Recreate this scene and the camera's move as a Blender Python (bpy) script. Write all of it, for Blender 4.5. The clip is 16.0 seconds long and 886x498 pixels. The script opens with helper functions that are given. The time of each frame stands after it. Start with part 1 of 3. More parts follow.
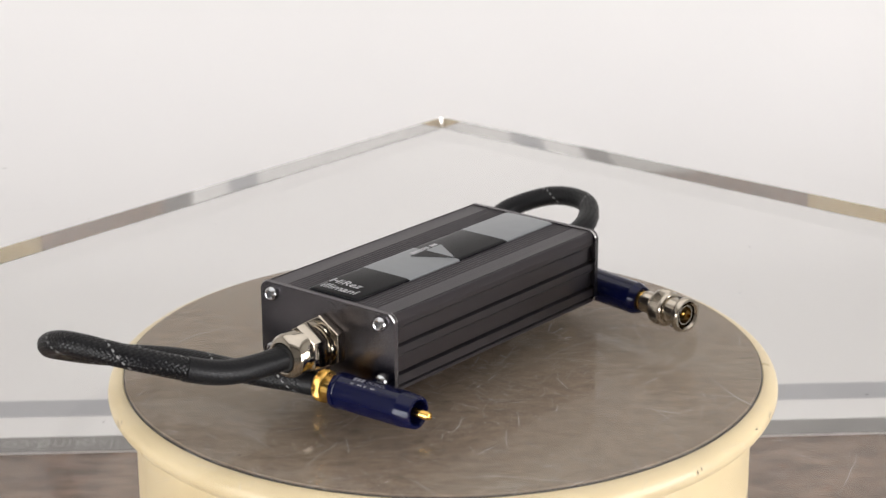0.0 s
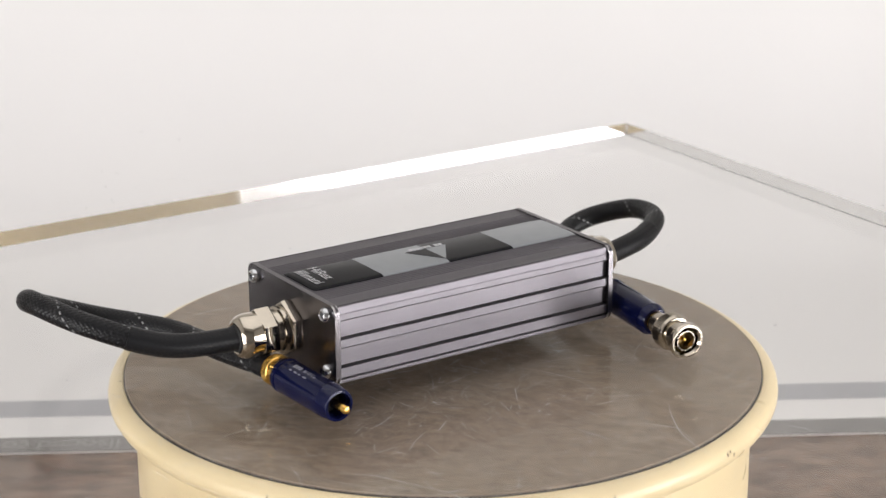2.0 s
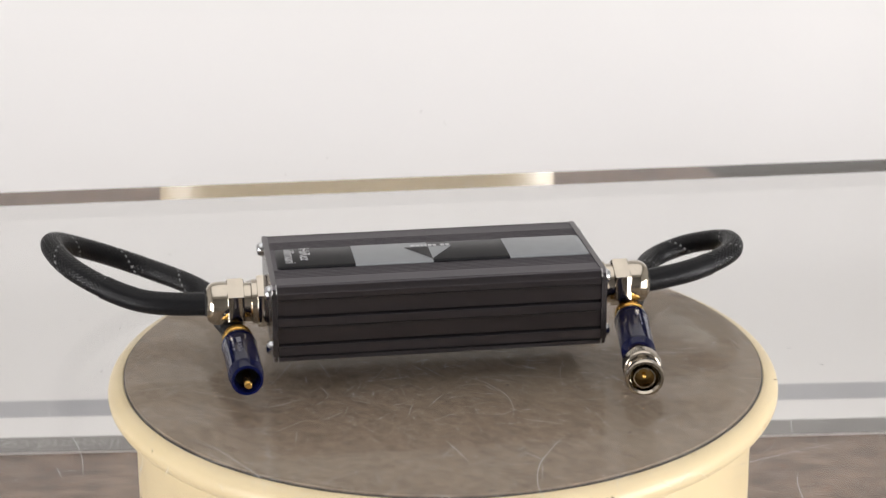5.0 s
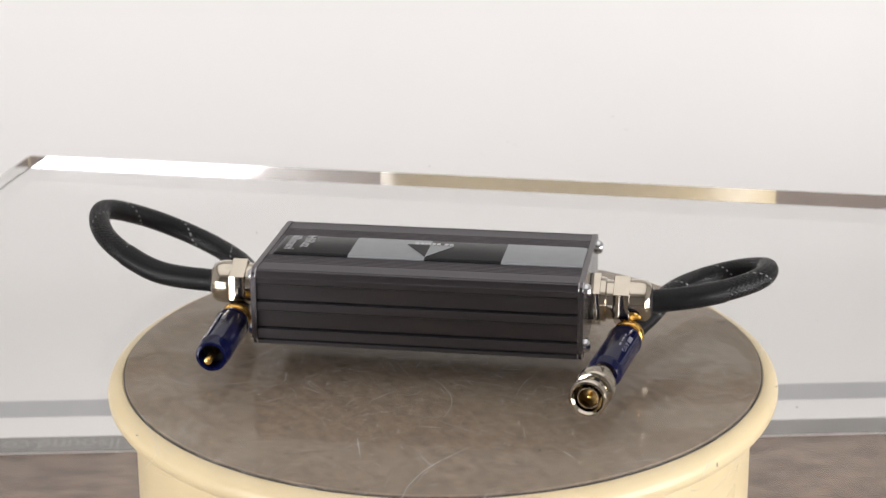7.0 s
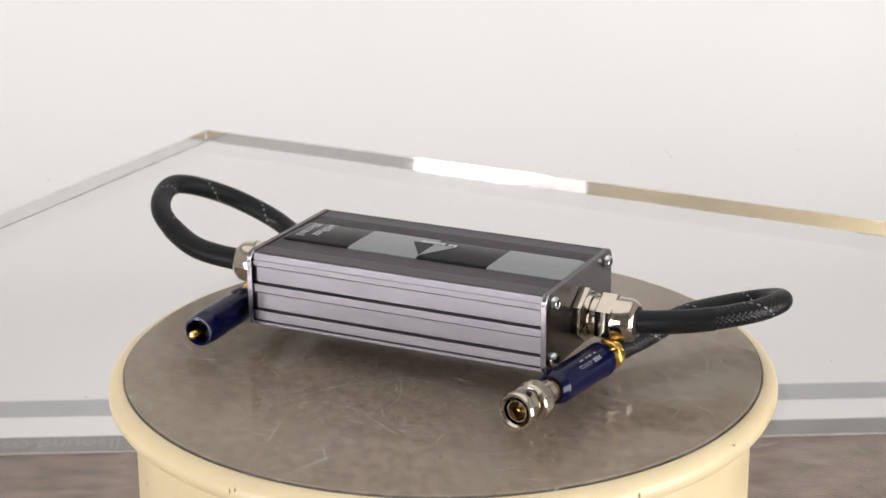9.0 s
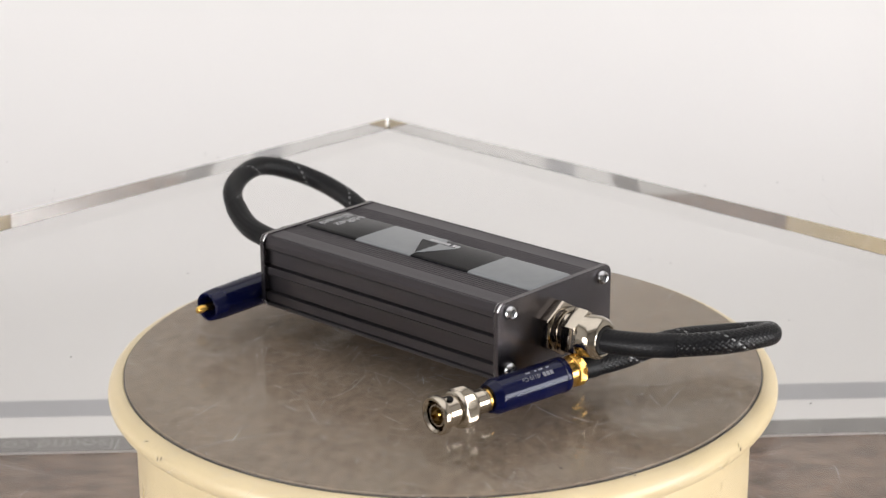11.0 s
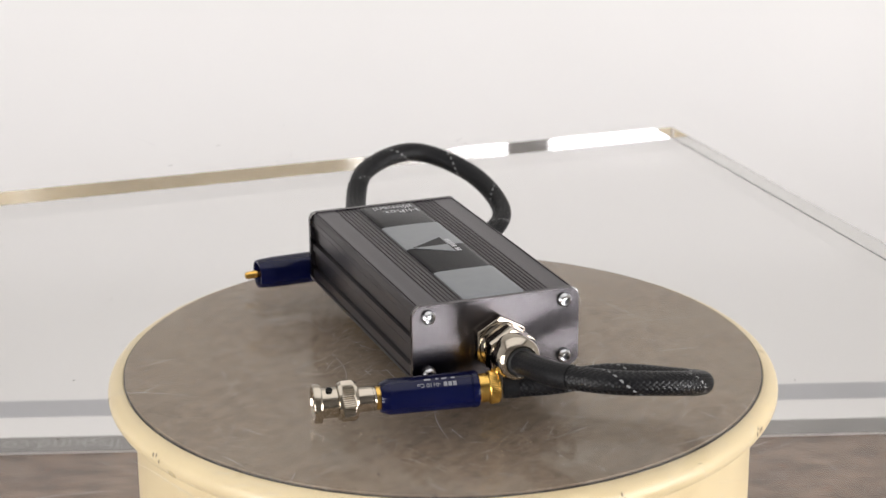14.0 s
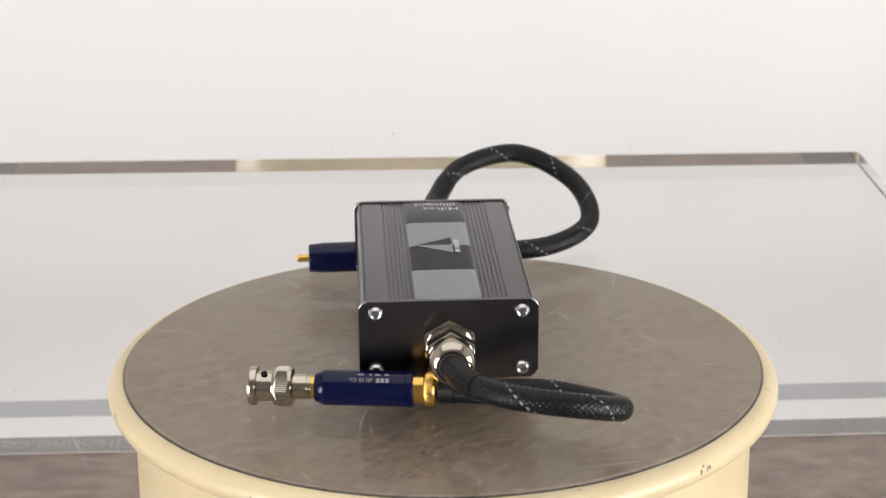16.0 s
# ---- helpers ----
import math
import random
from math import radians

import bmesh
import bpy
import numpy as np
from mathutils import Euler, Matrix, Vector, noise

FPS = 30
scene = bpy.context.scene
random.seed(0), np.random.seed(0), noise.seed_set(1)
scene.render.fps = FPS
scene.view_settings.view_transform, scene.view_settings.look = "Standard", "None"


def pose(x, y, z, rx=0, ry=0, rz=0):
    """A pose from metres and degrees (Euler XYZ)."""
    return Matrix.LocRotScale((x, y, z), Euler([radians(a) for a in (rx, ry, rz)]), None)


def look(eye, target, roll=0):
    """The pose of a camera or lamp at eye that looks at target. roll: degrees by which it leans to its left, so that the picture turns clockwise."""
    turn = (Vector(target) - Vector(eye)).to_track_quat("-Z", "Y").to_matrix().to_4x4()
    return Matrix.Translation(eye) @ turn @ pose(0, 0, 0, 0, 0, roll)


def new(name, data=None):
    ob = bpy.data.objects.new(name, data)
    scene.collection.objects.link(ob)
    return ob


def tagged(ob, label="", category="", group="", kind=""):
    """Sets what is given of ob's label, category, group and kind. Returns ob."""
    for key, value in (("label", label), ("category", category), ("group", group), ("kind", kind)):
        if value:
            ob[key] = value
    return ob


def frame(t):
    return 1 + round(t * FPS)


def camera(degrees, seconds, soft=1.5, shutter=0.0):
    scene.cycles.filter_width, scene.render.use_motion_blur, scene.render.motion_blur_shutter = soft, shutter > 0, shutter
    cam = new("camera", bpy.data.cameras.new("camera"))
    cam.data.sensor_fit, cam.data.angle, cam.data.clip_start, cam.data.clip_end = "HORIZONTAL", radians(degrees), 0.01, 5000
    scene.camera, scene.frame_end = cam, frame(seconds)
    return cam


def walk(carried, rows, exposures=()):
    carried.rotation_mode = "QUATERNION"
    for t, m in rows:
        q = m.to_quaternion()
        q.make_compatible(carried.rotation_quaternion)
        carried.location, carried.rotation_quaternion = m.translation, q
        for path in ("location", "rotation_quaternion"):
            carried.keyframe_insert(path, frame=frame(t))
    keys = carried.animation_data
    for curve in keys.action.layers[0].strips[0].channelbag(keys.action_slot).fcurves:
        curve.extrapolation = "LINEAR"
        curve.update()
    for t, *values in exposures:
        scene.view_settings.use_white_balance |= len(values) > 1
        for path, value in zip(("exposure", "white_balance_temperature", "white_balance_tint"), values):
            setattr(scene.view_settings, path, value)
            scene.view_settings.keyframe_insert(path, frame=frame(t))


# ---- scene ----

# ---------------------------------------------------------------- camera
SLAB_TOP = 0.150          # the table top is z = 0
SLAB_T = 0.0300
SLAB_LOW = 0.0008         # how far the slab's top lies under the box's datum
DISC_RISE = 0.0010
DRUM_H = SLAB_TOP - SLAB_LOW - SLAB_T - DISC_RISE
cam = camera(25.34, 16.0, soft=1.5)
EYE = pose(0.0, -0.7396, SLAB_TOP + 0.2777, 90 - 18.148, 0, -0.021) @ pose(0, 0, 0, 0, 0, -0.326)
walk(cam, [(0.0, EYE), (16.0, EYE)])
cam.data.dof.use_dof, cam.data.dof.focus_distance, cam.data.dof.aperture_fstop = True, 0.74, 20.0

# turn of the drum, clockwise from above: seconds, degrees
TURN = [(0.0, -2.21), (0.5, -6.38), (1.0, -11.2), (1.5, -15.1), (2.0, -19.45), (2.5, -23.73), (3.0, -27.94), (3.5, -32.17),
        (4.0, -36.35), (5.0, -44.95), (6.0, -53.5), (6.5, -57.85), (7.0, -62.3), (7.5, -66.45), (8.0, -70.75), (8.5, -74.9), (9.0, -79.1),
        (10.0, -87.5), (11.0, -96.0), (11.5, -100.2), (12.0, -104.7), (12.5, -109.2), (13.0, -113.5), (13.5, -118.0), (14.0, -122.5),
        (14.5, -126.9), (15.0, -131.4), (15.5, -135.75), (16.0, -140.1)]

# ---------------------------------------------------------------- light
scene.view_settings.exposure = 0.0
world = bpy.data.worlds.new("world")
scene.world = world
world.use_nodes = True
world.node_tree.nodes["Background"].inputs[0].default_value = (0.75, 0.82, 1.0, 1)
world.node_tree.nodes["Background"].inputs[1].default_value = 0.25


def softbox(name, eye, target, sx, sy, watts, colour=(1.0, 0.975, 0.95)):
    la = bpy.data.lights.new(name, "AREA")
    la.shape, la.size, la.size_y, la.energy, la.color = "RECTANGLE", sx, sy, watts, colour
    ob = new(name, la)
    ob.matrix_world = look(eye, target)
    return ob


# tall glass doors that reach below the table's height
softbox("window_light", (1.69, -0.75, -0.02), (0, 0.0, -0.02), 1.15, 1.06, 35, (1.0, 0.985, 0.99))
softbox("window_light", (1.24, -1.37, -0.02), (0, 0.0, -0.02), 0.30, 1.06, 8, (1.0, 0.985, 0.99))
softbox("window_light", (-1.36, -1.25, -0.02), (0, 0.0, -0.02), 1.00, 1.06, 31, (1.0, 0.985, 0.99))
# added fill lamp that stands in for light bounced off the ceiling
softbox("ceiling_bounce_fill", (0.0, 0.2, 2.35), (0, 0.2, 0), 3.4, 3.4, 29, (1.0, 0.985, 0.99))


# ---------------------------------------------------------------- materials
def material(name, colour, rough=0.5, metal=0.0, vary=0.0, scale=60.0, bump=0.0, bump_scale=400.0, stretch=(1, 1, 1), rough_vary=0.0, coat=0.0, spec=0.5, brushed=None):
    """A surface with two scales of variation in object space: colour patches, fine bump."""
    m = bpy.data.materials.new(name)
    m.use_nodes = True
    nt = m.node_tree
    b = nt.nodes["Principled BSDF"]
    b.inputs["Base Color"].default_value = (*colour, 1)
    b.inputs["Roughness"].default_value = rough
    b.inputs["Metallic"].default_value = metal
    b.inputs["Coat Weight"].default_value = coat
    b.inputs["Specular IOR Level"].default_value = spec
    tc = nt.nodes.new("ShaderNodeTexCoord")
    mp = nt.nodes.new("ShaderNodeMapping")
    mp.inputs["Scale"].default_value = stretch
    nt.links.new(tc.outputs["Object"], mp.inputs[0])

    def fine(sc, detail=4):
        n = nt.nodes.new("ShaderNodeTexNoise")
        n.inputs["Scale"].default_value, n.inputs["Detail"].default_value = sc, detail
        nt.links.new(mp.outputs[0], n.inputs["Vector"])
        return n
    if brushed:
        axis, b.inputs["Anisotropic"].default_value, b.inputs["Anisotropic Rotation"].default_value = brushed
        tg = nt.nodes.new("ShaderNodeTangent")
        tg.direction_type, tg.axis = "RADIAL", axis
        nt.links.new(tg.outputs[0], b.inputs["Tangent"])
    if vary:
        n = fine(scale, 6)
        r = nt.nodes.new("ShaderNodeMapRange")
        r.inputs[1].default_value, r.inputs[2].default_value = 0.3, 0.7
        r.inputs[3].default_value, r.inputs[4].default_value = 1 - vary, 1 + vary
        nt.links.new(n.outputs[0], r.inputs[0])
        mu = nt.nodes.new("ShaderNodeMix")
        mu.data_type, mu.blend_type = "RGBA", "MULTIPLY"
        mu.inputs["Factor"].default_value = 1
        mu.inputs["A"].default_value = (*colour, 1)
        nt.links.new(r.outputs[0], mu.inputs["B"])
        nt.links.new(mu.outputs["Result"], b.inputs["Base Color"])
    if rough_vary:
        n = fine(scale * 1.7, 5)
        r = nt.nodes.new("ShaderNodeMapRange")
        r.inputs[1].default_value, r.inputs[2].default_value = 0.3, 0.7
        r.inputs[3].default_value, r.inputs[4].default_value = max(0.02, rough - rough_vary), rough + rough_vary
        nt.links.new(n.outputs[0], r.inputs[0])
        nt.links.new(r.outputs[0], b.inputs["Roughness"])
    if bump:
        n = fine(bump_scale, 3)
        bp = nt.nodes.new("ShaderNodeBump")
        bp.inputs["Strength"].default_value, bp.inputs["Distance"].default_value = bump, 0.0004
        nt.links.new(n.outputs[0], bp.inputs["Height"])
        nt.links.new(bp.outputs[0], b.inputs["Normal"])
    return m


M_BODY = material("anodised_grey", (0.126, 0.1175, 0.1285), 0.33, 1.0, 0.12, 60, 0.10, 2600, (0.02, 1, 1), 0.05, brushed=("X", 0.97, 0.0))
M_PLATE = material("anodised_plate", (0.135, 0.126, 0.135), 0.24, 1.0, 0.06, 60, 0.012, 1500, (1, 1, 1), 0.03)
M_PALE_BEVEL = material("pale_bevel_metal", (0.50, 0.49, 0.49), 0.32, 1.0, 0.1, 200)
M_BLACK = material("label_black", (0.007, 0.007, 0.009), 0.2, 0, 0.05, 50, 0.02, 150, spec=0.08)
M_SILVER = material("label_silver", (0.30, 0.315, 0.33), 0.3, 0.1, 0.03, 200, 0.02, 150, spec=0.12)
M_PRINT = material("print_grey", (0.62, 0.62, 0.64), 0.4, 0, 0.05, 300)
M_FAINT = material("faint_print", (0.22, 0.22, 0.25), 0.5, 0, 0.1, 300)
M_NICKEL = material("nickel_plate", (0.55, 0.495, 0.415), 0.09, 1.0, 0.05, 120, 0.03, 300, rough_vary=0.03)
M_STEEL = material("zinc_screw", (0.62, 0.63, 0.65), 0.2, 1.0, 0.06, 300)
M_GOLD = material("gold_plate", (0.80, 0.50, 0.13), 0.2, 1.0, 0.06, 200, 0.03, 500)
M_BRASS = material("dull_brass", (0.30, 0.20, 0.08), 0.35, 0.9, 0.1, 200)
M_BLUE = material("blue_sleeve", (0.0026, 0.0042, 0.031), 0.11, 0.1, 0.06, 120, 0.01, 300, spec=0.32)
M_DARK = material("insulator_and_slot_shade", (0.008, 0.008, 0.008), 0.6, 0, 0.1, 300, spec=0.15)
M_CREAM = material("cream_paint", (0.74, 0.60, 0.36), 0.32, 0, 0.06, 30, 0.06, 60, rough_vary=0.06)
# dark tone for the shade in the gap round the disc
M_GAP_SHADE = material("dark_gap_shade", (0.045, 0.036, 0.028), 0.8, 0, 0.6, 160)
M_SEAM = material("dusty_seam", (0.26, 0.20, 0.13), 0.8, 0, 0.85, 45)
M_CHIP = material("bare_metal_chip", (0.16, 0.11, 0.07), 0.7, 0, 0.3, 900)
M_DISC = material("worn_disc", (0.243, 0.181, 0.130), 0.5, 0, 0.30, 150, 0.0, 200, (1, 1.4, 1), 0.05)
M_WOOD = material("brown_wood", (0.20, 0.140, 0.106), 0.45, 0, 0.5, 60, 0.1, 60, (0.9, 2.0, 1))
M_PAPER = material("white_banner", (0.82, 0.805, 0.80), 0.6, 0, 0.015, 4, 0.03, 40)
M_BAND = material("grey_print", (0.42, 0.42, 0.44), 0.6, 0, 0.06, 20)
M_LETTER = material("pale_print", (0.34, 0.33, 0.32), 0.6, 0, 0.06, 20)
M_STRIP = material("dark_grey_print", (0.235, 0.222, 0.215), 0.6, 0, 0.1, 30)
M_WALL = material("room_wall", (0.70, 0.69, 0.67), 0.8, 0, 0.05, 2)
# wall tone darkened in colour for the unseen dim end of the room
M_DIM = material("dim_room_wall", (0.30, 0.29, 0.28), 0.8, 0, 0.05, 2)
M_FLOOR = material("room_floor", (0.20, 0.17, 0.14), 0.6, 0, 0.2, 3)
M_RUBBER = material("black_rubber", (0.015, 0.015, 0.015), 0.7, 0, 0.1, 300)

M_ACRYLIC = bpy.data.materials.new("clear_acrylic")
M_ACRYLIC.use_nodes = True
_nt = M_ACRYLIC.node_tree
_nt.nodes.remove(_nt.nodes["Principled BSDF"])
_g, _r, _x = _nt.nodes.new("ShaderNodeBsdfAnisotropic"), _nt.nodes.new("ShaderNodeBsdfRefraction"), _nt.nodes.new("ShaderNodeMixShader")
_f, _k = _nt.nodes.new("ShaderNodeFresnel"), _nt.nodes.new("ShaderNodeMath")
_r.inputs["IOR"].default_value, _r.inputs["Roughness"].default_value = 1.49, 0.0
_r.inputs["Color"].default_value = (0.99, 0.99, 0.985, 1)
_g.inputs["Roughness"].default_value = 0.07          # fine wear blurs what the top mirrors
_f.inputs["IOR"].default_value = 1.49
_k.operation = "MULTIPLY"
_k.inputs[1].default_value = 0.5
_nt.links.new(_f.outputs[0], _k.inputs[0])
_nt.links.new(_k.outputs[0], _x.inputs[0])
_nt.links.new(_r.outputs[0], _x.inputs[1])
_nt.links.new(_g.outputs[0], _x.inputs[2])
_nt.links.new(_x.outputs[0], _nt.nodes["Material Output"].inputs[0])
M_EDGE = bpy.data.materials.new("polished_acrylic_edge")
M_EDGE.use_nodes = True
_nt = M_EDGE.node_tree
_nt.nodes.remove(_nt.nodes["Principled BSDF"])
_g = _nt.nodes.new("ShaderNodeBsdfGlass")
_g.inputs["IOR"].default_value, _g.inputs["Roughness"].default_value = 1.49, 0.02
_g.inputs["Color"].default_value = (0.97, 0.97, 0.965, 1)
_nt.links.new(_g.outputs[0], _nt.nodes["Material Output"].inputs[0])
M_SCRATCH = bpy.data.materials.new("frosted_scratch")
M_SCRATCH.use_nodes = True
_nt = M_SCRATCH.node_tree
_b = _nt.nodes["Principled BSDF"]
_b.inputs["Base Color"].default_value = (0.88, 0.88, 0.88, 1)
_b.inputs["Roughness"].default_value = 0.6
_b.inputs["Alpha"].default_value = 0.7
M_DUST = material("dark_dust", (0.10, 0.09, 0.08), 0.9, 0, 0.2, 300)



def stained(m, colour, scale, low, high, amount):
    """Lay stains of a second colour over a material's base colour."""
    nt = m.node_tree
    b = nt.nodes["Principled BSDF"]
    src = b.inputs["Base Color"].links[0].from_socket
    tc, n, r, mx = (nt.nodes.new(k) for k in ("ShaderNodeTexCoord", "ShaderNodeTexNoise", "ShaderNodeMapRange", "ShaderNodeMix"))
    n.inputs["Scale"].default_value, n.inputs["Detail"].default_value, n.inputs["Roughness"].default_value = scale, 8, 0.65
    r.inputs[1].default_value, r.inputs[2].default_value, r.inputs[4].default_value = low, high, amount
    mx.data_type = "RGBA"
    mx.inputs["B"].default_value = (*colour, 1)
    nt.links.new(tc.outputs["Object"], n.inputs["Vector"])
    nt.links.new(n.outputs[0], r.inputs[0])
    nt.links.new(r.outputs[0], mx.inputs["Factor"])
    nt.links.new(src, mx.inputs["A"])
    nt.links.new(mx.outputs["Result"], b.inputs["Base Color"])


stained(M_DISC, (0.29, 0.235, 0.175), 22, 0.46, 0.70, 0.6)
stained(M_DISC, (0.17, 0.115, 0.075), 90, 0.52, 0.74, 0.4)
stained(M_DISC, (0.36, 0.29, 0.225), 700, 0.52, 0.70, 0.75)
stained(M_DISC, (0.13, 0.09, 0.06), 520, 0.54, 0.70, 0.75)
stained(M_DISC, (0.48, 0.43, 0.37), 14, 0.62, 0.74, 0.6)
stained(M_WOOD, (0.10, 0.062, 0.046), 22, 0.5, 0.7, 0.7)
stained(M_WOOD, (0.27, 0.22, 0.195), 70, 0.55, 0.72, 0.5)
stained(M_WOOD, (0.26, 0.12, 0.075), 110, 0.58, 0.74, 0.6)
stained(M_CREAM, (0.60, 0.46, 0.27), 25, 0.55, 0.8, 0.35)

# ---------------------------------------------------------------- mesh helpers
def finish(name, bm, mat, smooth=True, angle=35):
    bmesh.ops.recalc_face_normals(bm, faces=bm.faces)
    me = bpy.data.meshes.new(name)
    if smooth:
        for e in bm.edges:
            e.smooth = len(e.link_faces) == 2 and e.calc_face_angle(0) < radians(angle)
        for f in bm.faces:
            f.smooth = True
    bm.to_mesh(me)
    bm.free()
    me.materials.append(mat)
    return me


def part(name, bm, mat, parent=None, label="", m=None, smooth=True):
    ob = new(name, finish(name, bm, mat, smooth))
    if parent:
        ob.parent = parent
    if m is not None:
        ob.matrix_basis = m
    if label:
        tagged(ob, label)
    return ob


def lathe(profile, n=48, axis_m=None):
    """Turn (radius, height) points round z; ends on the axis are closed."""
    bm = bmesh.new()
    rings = []
    for r, h in profile:
        if r < 1e-7:
            rings.append([bm.verts.new((0, 0, h))])
        else:
            rings.append([bm.verts.new((r * math.cos(2 * math.pi * i / n), r * math.sin(2 * math.pi * i / n), h)) for i in range(n)])
    for a, b in zip(rings, rings[1:]):
        for i in range(n):
            j = (i + 1) % n
            if len(a) == 1 and len(b) == 1:
                continue
            if len(a) == 1:
                bm.faces.new((a[0], b[i], b[j]))
            elif len(b) == 1:
                bm.faces.new((a[i], a[j], b[0]))
            else:
                bm.faces.new((a[i], a[j], b[j], b[i]))
    if axis_m is not None:
        bm.transform(axis_m)
    return bm


def prism(points, z0, z1, bevel=0.0, seg=2):
    bm = bmesh.new()
    lo = [bm.verts.new((x, y, z0)) for x, y in points]
    hi = [bm.verts.new((x, y, z1)) for x, y in points]
    bm.faces.new(lo[::-1])
    bm.faces.new(hi)
    for i in range(len(points)):
        j = (i + 1) % len(points)
        bm.faces.new((lo[i], lo[j], hi[j], hi[i]))
    if bevel:
        es = [e for e in bm.edges if abs(e.verts[0].co.z - e.verts[1].co.z) < 1e-9]
        bmesh.ops.bevel(bm, geom=es, offset=bevel, segments=seg, affect="EDGES", profile=0.5)
    return bm


def rounded(w, h, r, n=5):
    pts = []
    for cx, cy, a0 in ((w / 2 - r, h / 2 - r, 0), (-w / 2 + r, h / 2 - r, 90), (-w / 2 + r, -h / 2 + r, 180), (w / 2 - r, -h / 2 + r, 270)):
        for k in range(n + 1):
            a = radians(a0 + 90 * k / n)
            pts.append((cx + r * math.cos(a), cy + r * math.sin(a)))
    return pts


def box(x0, x1, y0, y1, z0, z1, bevel=0.0, seg=2):
    bm = bmesh.new()
    bmesh.ops.create_cube(bm, size=1)
    bm.transform(Matrix.Translation(((x0 + x1) / 2, (y0 + y1) / 2, (z0 + z1) / 2)) @ Matrix.Diagonal((x1 - x0, y1 - y0, z1 - z0, 1)))
    if bevel:
        bmesh.ops.bevel(bm, geom=bm.edges[:], offset=bevel, segments=seg, affect="EDGES", profile=0.5)
    return bm


def spline(points, per=14):
    """Catmull-Rom through the points."""
    p = [Vector(q) for q in points]
    p = [2 * p[0] - p[1]] + p + [2 * p[-1] - p[-2]]
    out = []
    for i in range(1, len(p) - 2):
        for k in range(per):
            t = k / per
            a, b, c, d = p[i - 1:i + 3]
            out.append(0.5 * ((2 * b) + (c - a) * t + (2 * a - 5 * b + 4 * c - d) * t * t + (3 * b - a - 3 * c + d) * t ** 3))
    out.append(p[-2])
    return out


def tube(path, radius, n=24, caps=True):
    """A round tube along a path, with u round it and v in metres along it."""
    bm = bmesh.new()
    uv = bm.loops.layers.uv.new("uv")
    side = None
    rings, dist, run = [], [], 0.0
    for i, p in enumerate(path):
        d = (path[min(i + 1, len(path) - 1)] - path[max(i - 1, 0)]).normalized()
        if side is None:
            side = d.cross(Vector((0, 0, 1))).normalized()
        side = (side - d * side.dot(d)).normalized()
        up = d.cross(side)
        run += (p - path[i - 1]).length if i else 0
        dist.append(run)
        rad = radius(i / (len(path) - 1)) if callable(radius) else radius
        rings.append([bm.verts.new(p + rad * (math.cos(2 * math.pi * k / n) * side + math.sin(2 * math.pi * k / n) * up)) for k in range(n)])
    for i in range(len(rings) - 1):
        for k in range(n):
            j = (k + 1) % n
            f = bm.faces.new((rings[i][k], rings[i][j], rings[i + 1][j], rings[i + 1][k]))
            for lo, (u, v) in zip(f.loops, ((k, i), (k + 1, i), (k + 1, i + 1), (k, i + 1))):
                lo[uv].uv = (u / n, dist[v])
    if caps:
        bm.faces.new(rings[0][::-1])
        bm.faces.new(rings[-1])
    return bm


def lettering(text, size, m, mat, parent, name="lettering", sx=1.0, align="CENTER"):
    """Flat text as a mesh, laid at m."""
    cu = bpy.data.curves.new(name, "FONT")
    cu.body, cu.size, cu.align_x, cu.align_y, cu.extrude = text, size, align, "CENTER", 0.00003
    tmp = new(name, cu)
    dg = bpy.context.evaluated_depsgraph_get()
    me = bpy.data.meshes.new_from_object(tmp.evaluated_get(dg))
    bpy.data.objects.remove(tmp)
    me.transform(Matrix.Diagonal((sx, 1, 1, 1)))
    me.materials.clear()
    me.materials.append(mat)
    ob = new(name, me)
    if parent:
        ob.parent = parent
    ob.matrix_basis = m
    return ob


# ---------------------------------------------------------------- the room
def structure(name, bm, mat, label):
    return tagged(part(name, bm, mat, smooth=False), label, name.split("_")[0], kind="structure")


structure("floor", box(-2.2, 2.2, -2.6, 2.2, -0.80, -0.75), M_FLOOR, "plain brown floor of the room")
structure("ceiling", box(-2.2, 2.2, -2.6, 2.2, 2.4, 2.45), M_WALL, "plain pale ceiling of the room")
structure("wall_north", box(-2.2, 2.2, 2.2, 2.25, -0.75, 2.4), M_WALL, "plain pale wall behind the backdrop")
structure("wall_south", box(-2.2, 2.2, -2.65, -2.6, -0.75, 2.4), M_DIM, "plain wall facing the table, its colour darkened for the dim room")
structure("wall_east", box(2.2, 2.25, -2.6, 2.2, -0.75, 2.4), M_WALL, "plain pale side wall of the room")
structure("wall_west", box(-2.25, -2.2, -2.6, 2.2, -0.75, 2.4), M_WALL, "plain pale side wall of the room")


def work_table():
    t = tagged(new("work_table"), "brown wooden table under the turning stand", "table")
    part("tabletop", box(-0.30, 0.30, -0.30, 1.15, -0.035, 0.0, 0.004), M_WOOD, t)
    for x in (-0.25, 0.25):
        for y in (-0.25, 1.08):
            part("leg", box(x - 0.03, x + 0.03, y - 0.03, y + 0.03, -0.75, -0.035, 0.004), M_WOOD, t)
    return t


work_table()


